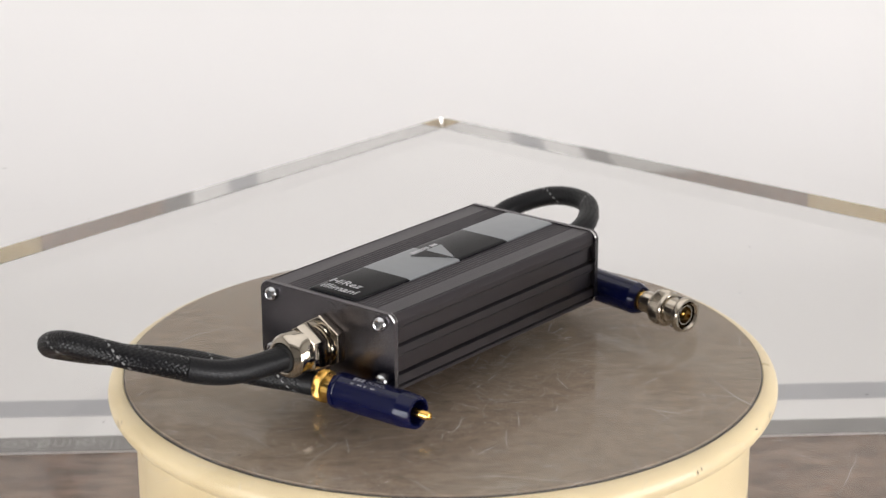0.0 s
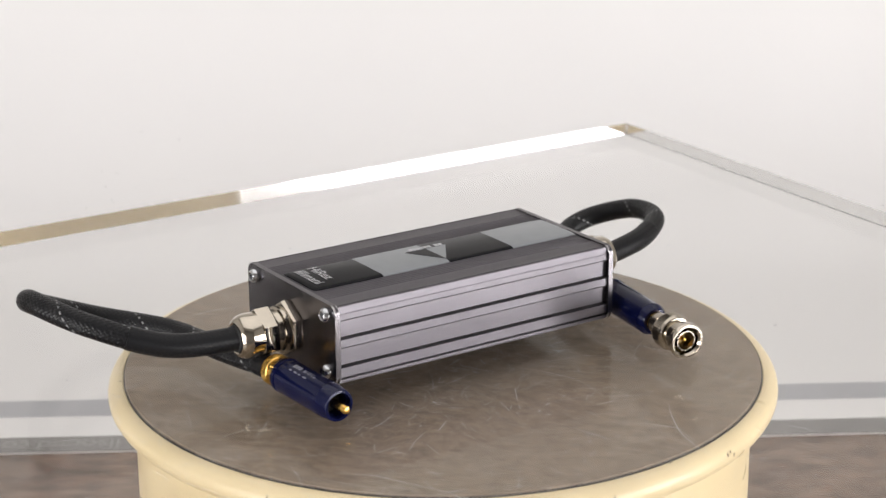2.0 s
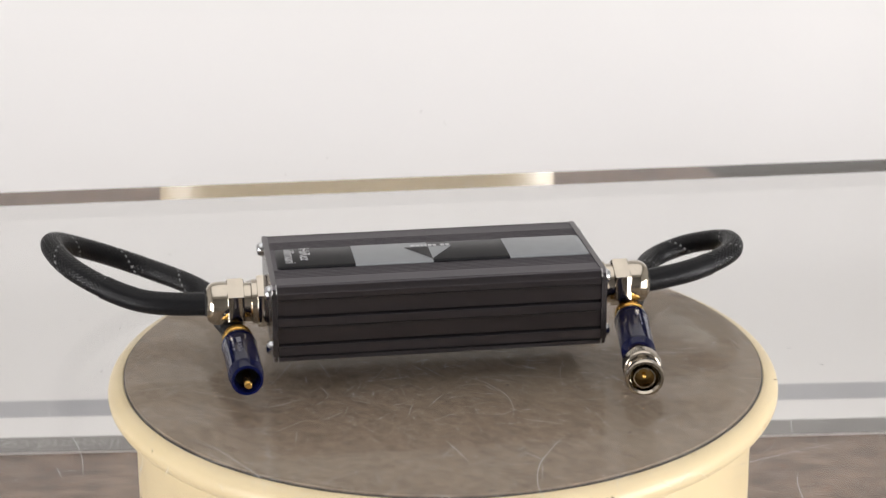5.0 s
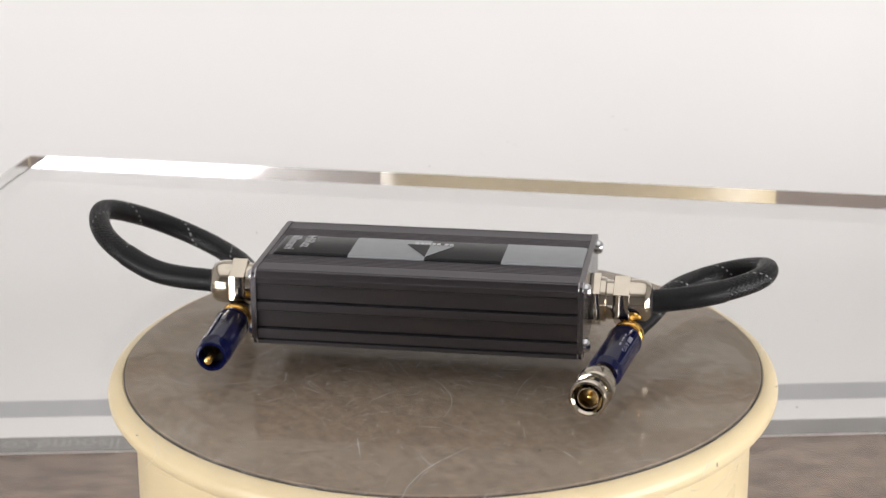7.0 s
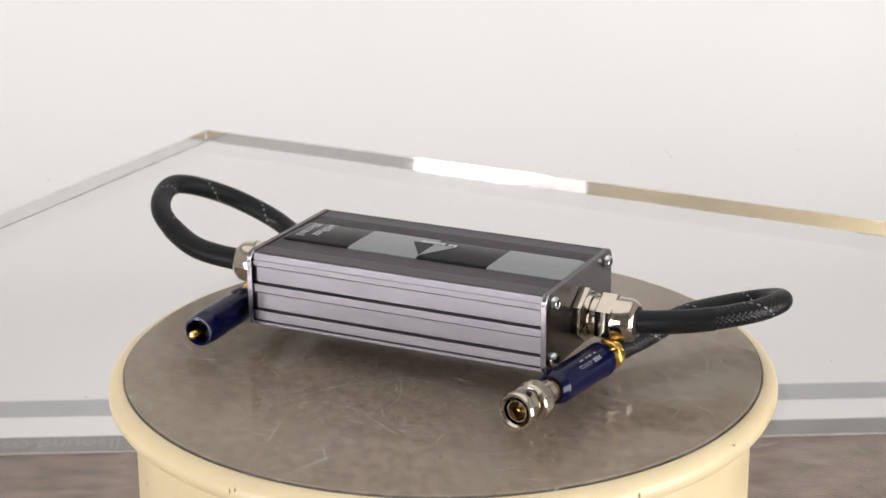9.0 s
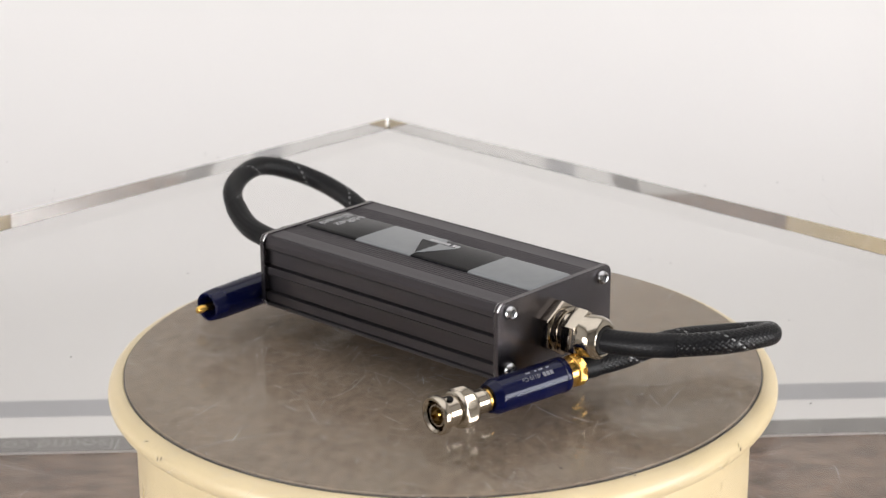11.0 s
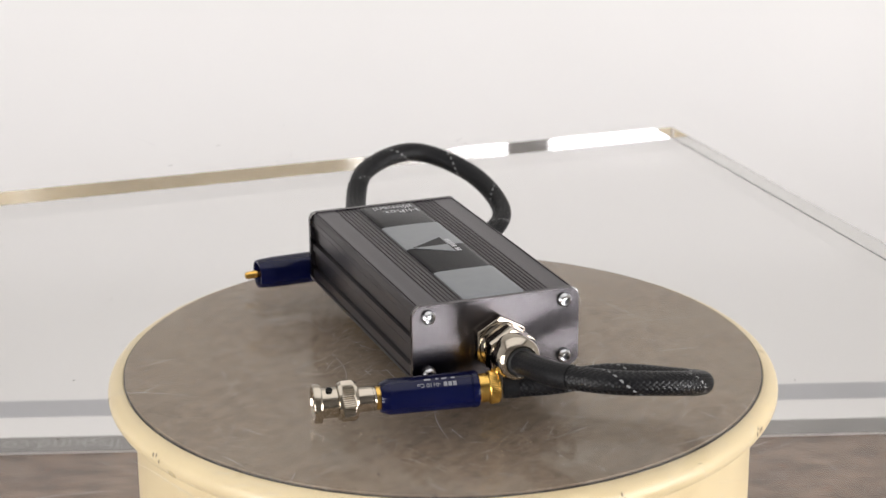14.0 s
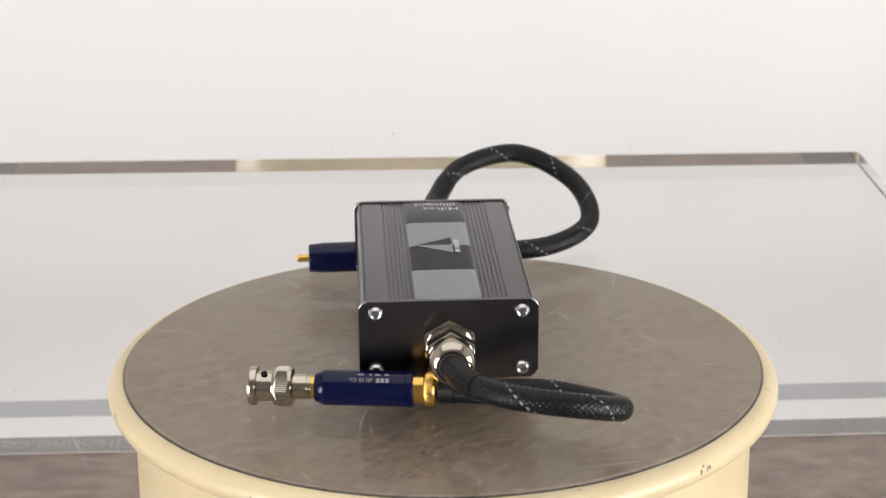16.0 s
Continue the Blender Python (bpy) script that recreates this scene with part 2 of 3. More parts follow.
def sheet(x0, x1, profile, thick):
    """A bent sheet: profile of (y, z) swept along x."""
    bm = bmesh.new()
    n = len(profile)
    rows = []
    for i, (y, z) in enumerate(profile):
        a, b = profile[max(i - 1, 0)], profile[min(i + 1, n - 1)]
        d = Vector((b[0] - a[0], b[1] - a[1])).normalized()
        rows.append([bm.verts.new(q) for q in ((x0, y, z), (x1, y, z), (x1, y + d.y * thick, z - d.x * thick), (x0, y + d.y * thick, z - d.x * thick))])
    for a, b in zip(rows, rows[1:]):
        for k in range(4):
            j = (k + 1) % 4
            bm.faces.new((a[k], a[j], b[j], b[k]))
    bm.faces.new(rows[0])
    bm.faces.new(rows[-1][::-1])
    return bm


def banner():
    prof = [(0.1885, 0.0012), (0.40, 0.0012), (0.62, 0.0012)]
    for k in range(1, 17):
        a = radians(88 * k / 16)
        prof.append((0.62 + 0.38 * math.sin(a), 0.0012 + 0.38 * (1 - math.cos(a))))
    prof.append((1.003, 0.46))
    b = tagged(new("backdrop_banner"), "large white printed banner curved up as a backdrop", "backdrop")
    part("sheet", sheet(-0.74, 0.74, prof, 0.0011), M_PAPER, b)
    part("grey_band", box(-0.74, 0.74, 0.2330, 0.2542, 0.0012, 0.0016), M_BAND, b, "printed grey band")
    part("grey_strip", box(-0.74, 0.74, 0.1880, 0.2060, 0.0012, 0.0016), M_STRIP, b, "printed dark grey strip")
    lettering("llsound.co.", 0.0165, pose(-0.188, 0.1965, 0.00165, 0, 0, 180), M_LETTER, b, "lettering", 0.90)
    b.matrix_basis = pose(0, -0.0043, 0, 0, 0, 2.5)
    return b


banner()


# ---------------------------------------------------------------- the turning stand
def drum():
    d = tagged(new("drum_stand"), "round cream-painted drum with a worn grey-brown top disc", "stand")
    d.location = (0, 0, 0)
    H = DRUM_H
    rim = [(0.1272, H - 0.004), (0.1272, H - 0.0004), (0.1276, H - 0.0001)]
    for k in range(1, 15):
        a = radians(90 - 172 * k / 14)
        rim.append((0.1276 + 0.0058 * math.cos(a), H - 0.0056 + 0.0055 * math.sin(a)))
    rim += [(0.1236, H - 0.0112), (0.1225, H - 0.0114), (0.1225, H - 0.004), (0.1272, H - 0.004)]
    part("rim", lathe(rim, 160), M_CREAM, d, "rounded cream rim with small chips")
    part("side", lathe([(0.1234, 0.001), (0.1234, H - 0.0108), (0.1220, H - 0.0112), (0.1220, H - 0.0045), (0.112, H - 0.0045), (0.112, 0.001), (0.1234, 0.001)], 160), M_CREAM, d)
    part("seam", lathe([(0.1232, H - 0.0113), (0.1241, H - 0.0113), (0.1241, H - 0.0118), (0.1232, H - 0.0118), (0.1232, H - 0.0113)], 160), M_SEAM, d, "dark broken seam under the rim")
    top = H + DISC_RISE - 0.00005
    part("disc", lathe([(0, H - 0.004), (0.1262, H - 0.004), (0.1266, H - 0.0036), (0.1266, top - 0.0003), (0.1263, top), (0, top)], 160), M_DISC, d, "worn grey-brown disc")
    rnd = random.Random(3)
    chip = bmesh.new()
    spots = [(-19.8, 3), (93.6, 4), (20, 1), (150, 2), (205, 3), (262, 1), (315, 2), (60, 2)]
    for a0, count in spots:
        for k in range(count):
            a, e = radians(a0 + 0.75 * k + rnd.uniform(-0.2, 0.2)), radians(rnd.uniform(2, 28))
            nrm = Vector((math.cos(e) * math.cos(a), math.cos(e) * math.sin(a), math.sin(e)))
            at = Vector(((0.1276 + 0.0058 * math.cos(e)) * math.cos(a), (0.1276 + 0.0058 * math.cos(e)) * math.sin(a), H - 0.0056 + 0.0055 * math.sin(e)))
            side = Vector((-math.sin(a), math.cos(a), 0))
            up = nrm.cross(side)
            w, h = rnd.uniform(0.0003, 0.0006), rnd.uniform(0.0006, 0.0012)
            ring = [chip.verts.new(at + nrm * 0.00012 + side * w * math.cos(b) * rnd.uniform(0.7, 1.2) + up * h * math.sin(b) * rnd.uniform(0.7, 1.2)) for b in (0, 0.9, 1.8, 2.7, 3.6, 4.5, 5.4)]
            chip.faces.new(ring)
    tagged(part("paint_chips", chip, M_CHIP, d, "small dark chips in the cream paint", smooth=False), kind="stuff")
    # dark ring laid in the gap between disc and rim as its shade
    part("gap_shade", lathe([(0.1267, H - 0.003), (0.1271, H - 0.003), (0.1271, H + 0.0003), (0.1267, H + 0.0003), (0.1267, H - 0.003)], 160), M_GAP_SHADE, d, "thin dark ring for the shaded gap round the disc")
    return d


DRUM = drum()


def scratches(parent):
    """Fine curved scratches and specks of dust on the polished top."""
    rnd = random.Random(5)
    sc, du = bmesh.new(), bmesh.new()
    for i in range(2500):
        if i < 1500:
            r, a = 0.165 * math.sqrt(rnd.random()), rnd.uniform(0, 2 * math.pi)
            x, y = r * math.cos(a), r * math.sin(a)
        elif i < 1780:
            # worn patches in front of and beside the box
            u, w = rnd.gauss(0.0, 0.06), rnd.choice((-0.055, -0.055, 0.055)) + rnd.gauss(0, 0.025)
            ca, sa = math.cos(radians(53.1)), math.sin(radians(53.1))
            x, y = u * ca - w * sa, u * sa + w * ca
        else:
            x, y = rnd.uniform(-0.26, 0.21), rnd.uniform(-0.29, 0.22)
        ang, bend = rnd.uniform(0, 2 * math.pi), rnd.gauss(0, 1) * 14
        length, width = min(0.06, 0.001 + rnd.expovariate(210 if i % 9 else 40)), rnd.choice((0.000016, 0.00002, 0.00002, 0.00003, 0.00003, 0.00004, 0.00005, 0.00008))
        n, prev = 10, None
        for k in range(n + 1):
            w = width * (0.25 + math.sin(math.pi * (k + 0.2) / (n + 0.4)))
            dx, dy = math.cos(ang), math.sin(ang)
            cur = [sc.verts.new((x - dy * w, y + dx * w, 0.00003)), sc.verts.new((x + dy * w, y - dx * w, 0.00003))]
            if prev:
                sc.faces.new((prev[0], prev[1], cur[1], cur[0]))
            prev = cur
            x, y = x + dx * length / n, y + dy * length / n
            ang += (bend + rnd.gauss(0, 12)) * length / n
    for i in range(130):
        x, y, r = rnd.uniform(-0.27, 0.27), rnd.uniform(-0.27, 0.27), rnd.uniform(0.00015, 0.0005)
        e = rnd.uniform(1, 2.6)
        a0 = rnd.uniform(0, 6.28)
        du.faces.new([du.verts.new((x + r * (e * math.cos(b) * math.cos(a0) - math.sin(b) * math.sin(a0)), y + r * (e * math.cos(b) * math.sin(a0) + math.sin(b) * math.cos(a0)), 0.00004)) for b in (0, 1.05, 2.09, 3.14, 4.19, 5.24)])
    for i in range(1500):
        x, y = rnd.uniform(-0.265, 0.265), rnd.uniform(-0.30, 0.227)
        if i % 3 and math.hypot(x, y) < 0.14:
            continue
        ca, sa = math.cos(radians(51.6)), math.sin(radians(51.6))
        x, y, r = x * ca - y * sa, x * sa + y * ca, rnd.choice((0.00008, 0.0001, 0.00014, 0.0002, 0.0003))
        sc.faces.new([sc.verts.new((x + r * math.cos(b) * rnd.uniform(0.6, 1.8), y + r * math.sin(b), 0.00003)) for b in (0, 1.26, 2.51, 3.77, 5.03)])
    for bm, nm, mt in ((sc, "scratches", M_SCRATCH), (du, "dust", M_DUST)):
        ob = tagged(part(nm, bm, mt, parent, smooth=False), kind="stuff")
        ob.visible_shadow = False


def slab():
    s = tagged(new("acrylic_slab"), "thick clear acrylic slab with scratched polished top", "slab")
    m = pose(0, 0, 0, 0, 0, 51.6)
    # the long axis runs along x of the slab's own space
    bm = box(-0.2670, 0.2670, -0.3025, 0.2290, -SLAB_T, 0.0, 0.0008, 2)
    bm.transform(m)
    ob = part("block", bm, M_ACRYLIC, s, smooth=False)
    ob.data.materials.append(M_EDGE)
    for p in ob.data.polygons:
        p.material_index = 0 if abs(p.normal.z) > 0.9 else 1
    ob.visible_shadow = False
    scratches(s)
    return s


SLAB = slab()


# ---------------------------------------------------------------- the filter box
def extrusion():
    half = []
    y = 0.0322
    zt, zb = 0.0343, 0.0042
    half += [(0.0, zt), (0.0122, zt)]
    for k in range(6):
        a = 0.0128 + 0.00165 * k
        half += [(a, zt), (a + 0.0002, zt - 0.00045), (a + 0.0007, zt - 0.00045), (a + 0.0009, zt)]
    # a fine groove, the edge and a shoulder that leans back
    half += [(0.0302, zt), (0.0303, zt - 0.0006), (0.0308, zt - 0.0006), (0.0309, zt), (0.0312, zt), (0.0315, zt - 0.0003)]
    half += [(y - 0.0002, 0.0316), (y, 0.0312), (y, 0.0291), (y - 0.0006, 0.02905), (y - 0.0006, 0.0288), (y - 0.0002, 0.02875)]
    half += [(y - 0.0003, 0.0286), (y - 0.0010, 0.0283), (y - 0.0012, 0.0222), (y - 0.0032, 0.0220), (y - 0.0032, 0.0215), (y, 0.0213)]
    half += [(y, 0.0183), (y - 0.0006, 0.01825), (y - 0.0006, 0.0180), (y - 0.0002, 0.01795), (y - 0.0003, 0.0178), (y - 0.0010, 0.0175), (y - 0.0012, 0.0112), (y - 0.0032, 0.0110), (y - 0.0032, 0.0105), (y, 0.0103)]
    half += [(y, 0.0069), (y - 0.0014, 0.0068), (y - 0.0014, 0.0060), (y, 0.0058)]
    half += [(y, 0.0048), (y - 0.0006, zb), (0.0, zb)]
    pts = half + [(-a, b) for a, b in half[::-1] if a > 1e-6]
    bm = prism(pts, -0.0622, 0.0622)
    bm.transform(Matrix(((0, 0, 1, 0), (1, 0, 0, 0), (0, 1, 0, 0), (0, 0, 0, 1))))
    return bm


def screw_mesh():
    prof = [(0.0, 0.0008), (0.00135, 0.0008), (0.00145, 0.0021), (0.0018, 0.0023), (0.0024, 0.0018), (0.00275, 0.0010), (0.00285, 0.0003), (0.00285, 0.0)]
    bm = lathe(prof, 24)
    for v in bm.verts:
        r = math.hypot(v.co.x, v.co.y)
        if 0.001 < r < 0.0016:
            a = math.atan2(v.co.y, v.co.x) % radians(60) - radians(30)
            k = 0.87 / math.cos(a)
            v.co.x *= k
            v.co.y *= k
    return bm


def hexagon(across, z0, z1, bevel):
    r = across / 2 / math.cos(radians(30))
    return prism([(r * math.cos(radians(60 * k)), r * math.sin(radians(60 * k))) for k in range(6)], z0, z1, bevel)


def gland(parent, m):
    """A nickel cable gland; z is its axis, from the plate outwards."""
    g = part("cable_gland", hexagon(0.0187, 0.0, 0.0042, 0.0005), M_NICKEL, parent, "nickel-plated brass cable gland", m)
    part("collar", lathe([(0.0, 0.0038), (0.0088, 0.0038), (0.0088, 0.0062), (0.0078, 0.0066), (0.0078, 0.0092), (0, 0.0092)], 40), M_NICKEL, g)
    part("hex_nut", hexagon(0.0172, 0.0092, 0.0158, 0.0006), M_NICKEL, g)
    part("dome_nut", lathe([(0.0, 0.0150), (0.0086, 0.0150), (0.0086, 0.0195), (0.0082, 0.0216), (0.0071, 0.0232), (0.0060, 0.0238), (0.0053, 0.0234), (0.0050, 0.022), (0, 0.022)], 48), M_NICKEL, g)
    part("seal", lathe([(0.0035, 0.0215), (0.0053, 0.0215), (0.0052, 0.0240), (0.0047, 0.0244), (0.0035, 0.0244), (0.0035, 0.0215)], 32), M_RUBBER, g, "black rubber seal")
    return g


def plug_body(p):
    """The blue sleeve and gold rear of a plug; z runs from the rear to the tip, z = 0 at the rear of the gold ring."""
    n = 60
    prof = [(0.0045, 0.0), (0.0056, 0.0), (0.0061, 0.0005), (0.0061, 0.0034), (0.0057, 0.0040), (0.0054, 0.0042), (0.0045, 0.0042), (0.0045, 0.0)]
    ring = lathe(prof, 2 * n)
    for v in ring.verts:
        a = round(math.atan2(v.co.y, v.co.x) / math.pi * n)
        if math.hypot(v.co.x, v.co.y) > 0.0060 and a % 2:
            v.co.x, v.co.y = v.co.x * 0.965, v.co.y * 0.965
    part("gold_ring", ring, M_GOLD, p, "finely knurled gold-plated ring")
    part("gold_barrel", lathe([(0.0, 0.0002), (0.0048, 0.0002), (0.0048, 0.0036), (0.0054, 0.0040), (0.0054, 0.0082), (0.0, 0.0082)], 48), M_GOLD, p, "gold-plated barrel")


SLEEVE_REAR = [(0.0, 0.0078), (0.0062, 0.0078), (0.0067, 0.0082), (0.0068, 0.0086), (0.0068, 0.0103), (0.00645, 0.0105), (0.00645, 0.0108), (0.0066, 0.0110)]


def sleeve_print(p, turn):
    """Small grey print along the sleeve: a type number and an illegible line."""
    r = 0.00662
    lay = pose(0, 0, 0, 0, 0, turn) @ Matrix(((0, 1, 0, 0), (0, 0, 1, r), (1, 0, 0, 0), (0, 0, 0, 1)))
    lettering("-0110 Cu", 0.0023, lay @ pose(0.0266, 0.0004, 0.0), M_FAINT, p)
    for k in range(3):
        part("print_bar", box(0, 0.0013, -0.0007, 0.0010, -0.0002, 0.00003), M_FAINT, p, m=lay @ pose(0.0165 + 0.0017 * k, 0.0004, 0))
    for k, w in enumerate((0.0014, 0.0020, 0.0010, 0.0022)):
        part("print_bar", box(0, w, -0.0003, 0.0003, -0.0004, -0.00018), M_FAINT, p, m=lay @ pose(0.0168 + 0.0030 * k, -0.0019, 0))


def rca_plug(parent, m):
    p = new("phono_plug")
    p.parent, p.matrix_basis = parent, m
    plug_body(p)
    prof = SLEEVE_REAR + [(0.0066, 0.0384), (0.0066, 0.0387), (0.0065, 0.0390), (0.0061, 0.0443), (0.0058, 0.0449), (0.0049, 0.0450), (0.0044, 0.0440), (0.0044, 0.036), (0.0, 0.036)]
    part("sleeve", lathe(prof, 64), M_BLUE, p, "glossy dark blue metal sleeve")
    part("insulator", lathe([(0.0, 0.0362), (0.00435, 0.0362), (0.00435, 0.0382), (0.0, 0.0382)], 32), M_DARK, p)
    sleeve_print(p, 12)
    part("pin", lathe([(0.0, 0.0375), (0.0016, 0.0375), (0.0016, 0.0492), (0.0012, 0.0502), (0.0, 0.0506)], 24), M_GOLD, p, "gold centre pin")
    return p


def bnc_plug(parent, m):
    p = new("bayonet_plug")
    p.parent, p.matrix_basis = parent, m
    plug_body(p)
    part("sleeve", lathe(SLEEVE_REAR + [(0.0066, 0.0405), (0.0066, 0.0407), (0.0064, 0.0411), (0.0055, 0.0436), (0.0052, 0.0440), (0.0, 0.0440)], 64), M_BLUE, p, "glossy dark blue metal sleeve")
    sleeve_print(p, -38)
    part("gold_collar", lathe([(0.0, 0.0435), (0.0043, 0.0435), (0.0043, 0.0460), (0.0, 0.0460)], 40), M_GOLD, p, "gold collar")
    part("ferrule", lathe([(0.0, 0.0455), (0.0043, 0.0455), (0.0045, 0.0458), (0.0045, 0.0466), (0.0043, 0.0467), (0.0043, 0.0470), (0.0046, 0.0471), (0.0046, 0.0525), (0.0, 0.0525)], 40), M_NICKEL, p)
    n = 60
    prof = [(0.0, 0.0521), (0.0060, 0.0521), (0.0068, 0.0525), (0.0071, 0.0532), (0.0074, 0.0541), (0.0074, 0.0577), (0.0071, 0.0586), (0.0068, 0.0593), (0.0060, 0.0597), (0.0, 0.0597)]
    ring = lathe(prof, 2 * n)
    for v in ring.verts:
        a = round(math.atan2(v.co.y, v.co.x) / math.pi * n)
        if math.hypot(v.co.x, v.co.y) > 0.0073 and a % 2:
            v.co.x, v.co.y = v.co.x * 0.955, v.co.y * 0.955
    part("knurled_ring", ring, M_NICKEL, p, "knurled nickel grip ring")
    part("bayonet_sleeve", lathe([(0.0048, 0.0590), (0.0056, 0.0590), (0.0056, 0.0652), (0.0070, 0.0655), (0.0072, 0.0658), (0.0072, 0.0677), (0.0068, 0.0684), (0.0059, 0.0684), (0.0052, 0.0675), (0.0052, 0.0600), (0.0048, 0.0590)], 64), M_NICKEL, p)
    # flat dark discs stand for the shade inside the bayonet slots
    for k in (0, 180):
        part("slot_shade", lathe([(0.0, 0.0), (0.0012, 0.0), (0.0012, 0.0004), (0.0, 0.0004)], 20), M_DARK, p, "dark disc for the shaded bayonet slot", pose(0, 0, 0.0626, 0, 0, 70 + k) @ pose(0.0059, 0, 0, 0, 90, 0))
    part("contact_tube", lathe([(0.0036, 0.0585), (0.0041, 0.0585), (0.0041, 0.0672), (0.0036, 0.0672), (0.0036, 0.0585)], 40), M_NICKEL, p)
    part("insulator", lathe([(0.0, 0.0580), (0.0050, 0.0580), (0.0050, 0.0605), (0.0020, 0.0605), (0.0020, 0.0630), (0, 0.0630)], 32), M_BRASS, p)
    part("pin", lathe([(0.0, 0.060), (0.0008, 0.060), (0.0007, 0.0660), (0.0, 0.0666)], 16), M_GOLD, p, "gold centre pin")
    return p


def shrink_material():
    """Thin black tube through which the braid under it shows as a faint relief."""
    m = bpy.data.materials.new("heat_shrink")
    m.use_nodes = True
    nt = m.node_tree
    b = nt.nodes["Principled BSDF"]
    b.inputs["Base Color"].default_value = (0.008, 0.008, 0.009, 1)
    b.inputs["Roughness"].default_value = 0.42
    b.inputs["Specular IOR Level"].default_value = 0.2
    uv = nt.nodes.new("ShaderNodeUVMap")
    sep = nt.nodes.new("ShaderNodeSeparateXYZ")
    nt.links.new(uv.outputs[0], sep.inputs[0])

    def math_node(op, a, c=None):
        n = nt.nodes.new("ShaderNodeMath")
        n.operation = op
        for i, q in ((0, a), (1, c)):
            if q is None:
                continue
            if isinstance(q, (int, float)):
                n.inputs[i].default_value = q
            else:
                nt.links.new(q, n.inputs[i])
        return n.outputs[0]
    ang = math_node("MULTIPLY", sep.outputs[0], 14.0)
    lon = math_node("MULTIPLY", sep.outputs[1], 483.0)
    p = math_node("ADD", ang, lon)
    q = math_node("SUBTRACT", ang, lon)
    # two families of strands that pass over and under
    sp = math_node("ABSOLUTE", math_node("SINE", math_node("MULTIPLY", p, math.pi)))
    sq = math_node("ABSOLUTE", math_node("SINE", math_node("MULTIPLY", q, math.pi)))
    par = math_node("MODULO", math_node("ADD", math_node("FLOOR", p), math_node("FLOOR", q)), 2.0)
    par = math_node("ABSOLUTE", par)
    mix = nt.nodes.new("ShaderNodeMix")
    nt.links.new(par, mix.inputs[0])
    nt.links.new(sp, mix.inputs[2])
    nt.links.new(sq, mix.inputs[3])
    bp = nt.nodes.new("ShaderNodeBump")
    bp.inputs["Strength"].default_value, bp.inputs["Distance"].default_value = 0.2, 0.0003
    nt.links.new(mix.outputs[0], bp.inputs["Height"])
    nt.links.new(bp.outputs[0], b.inputs["Normal"])
    return m


M_SHRINK = shrink_material()
M_CORE = material("black_core", (0.004, 0.004, 0.004), 0.7, 0, 0.1, 200, spec=0.1)
M_STRAND = material("black_strand", (0.005, 0.005, 0.006), 0.30, 0, 0.2, 400, spec=0.28)
M_TRACER = material("pale_strand", (0.26, 0.26, 0.26), 0.5, 0, 0.2, 600)

# cable centre lines in the box's own space, from gland to plug
LOOP_A = [(-0.08, 0.0, 0.0178), (-0.088, 0.0, 0.0177), (-0.1145, 0.0042, 0.0195), (-0.1384, 0.0175, 0.0281), (-0.1488, 0.0450, 0.0313),
          (-0.1368, 0.0697, 0.0207), (-0.1112, 0.0742, 0.0090), (-0.0888, 0.0533, 0.0049), (-0.0825, 0.021, 0.0050), (-0.0770, -0.007, 0.0060)]
LOOP_B = [(0.08, 0.0, 0.0178), (0.088, 0.0, 0.0178), (0.1096, 0.0043, 0.0202), (0.1280, 0.0180, 0.0222), (0.1324, 0.0394, 0.0203),
          (0.1210, 0.0556, 0.0139), (0.1058, 0.0528, 0.0100), (0.0945, 0.0326, 0.0104), (0.0863, 0.0116, 0.0072), (0.0804, -0.004, 0.0062)]
RCA_REAR, RCA_TIP = (-0.0769, -0.0084, 0.0061), (-0.0751, -0.0591, 0.0060)
BNC_REAR, BNC_TIP = (0.0801, -0.0058, 0.0062), (0.0698, -0.0734, 0.0054)


def along(rear, tip):
    r, t = Vector(rear), Vector(tip)
    return Matrix.Translation(r) @ (t - r).to_track_quat("Z", "Y").to_matrix().to_4x4()


def braid(path, r, strands, count=14, pitch=0.029, width=0.00075, lift=0.00022):
    """Flat strands wound both ways round a path, over and under each other; strands lists (way, number)."""
    run, frames, side = 0.0, [], None
    for i, p in enumerate(path):
        d = (path[min(i + 1, len(path) - 1)] - path[max(i - 1, 0)]).normalized()
        side = d.cross(Vector((0, 0, 1))) if side is None else side
        side = (side - d * side.dot(d)).normalized()
        run += (p - path[i - 1]).length if i else 0
        frames.append((run, p, d, side, d.cross(side)))
    step = pitch / (2 * count) / 3
    verts, faces, k, at, places = [], [], 0, 0.0, []
    while at < run:
        while k < len(frames) - 2 and frames[k + 1][0] < at:
            k += 1
        f, g = frames[k], frames[k + 1]
        w = (at - f[0]) / max(1e-9, g[0] - f[0])
        places.append((at, *(a.lerp(b, w) for a, b in zip(f[1:], g[1:]))))
        at += step
    slope = math.atan2(2 * math.pi * r, pitch)
    for way, num in strands:
        for j, (at, p, d, sd, up) in enumerate(places):
            a = 2 * math.pi * (num / count + way * at / pitch)
            out = math.cos(a) * sd + math.sin(a) * up
            tan = way * (math.cos(a) * up - math.sin(a) * sd)
            across = math.cos(slope) * tan - math.sin(slope) * d
            h = r + way * lift * math.cos(2 * math.pi * count * at / pitch)
            base = len(verts)
            verts += [p + out * (h - 0.00022) - across * width, p + out * h, p + out * (h - 0.00022) + across * width]
            if j:
                faces += [(base - 3, base - 2, base + 1, base), (base - 2, base - 1, base + 2, base + 1)]
    return verts, faces


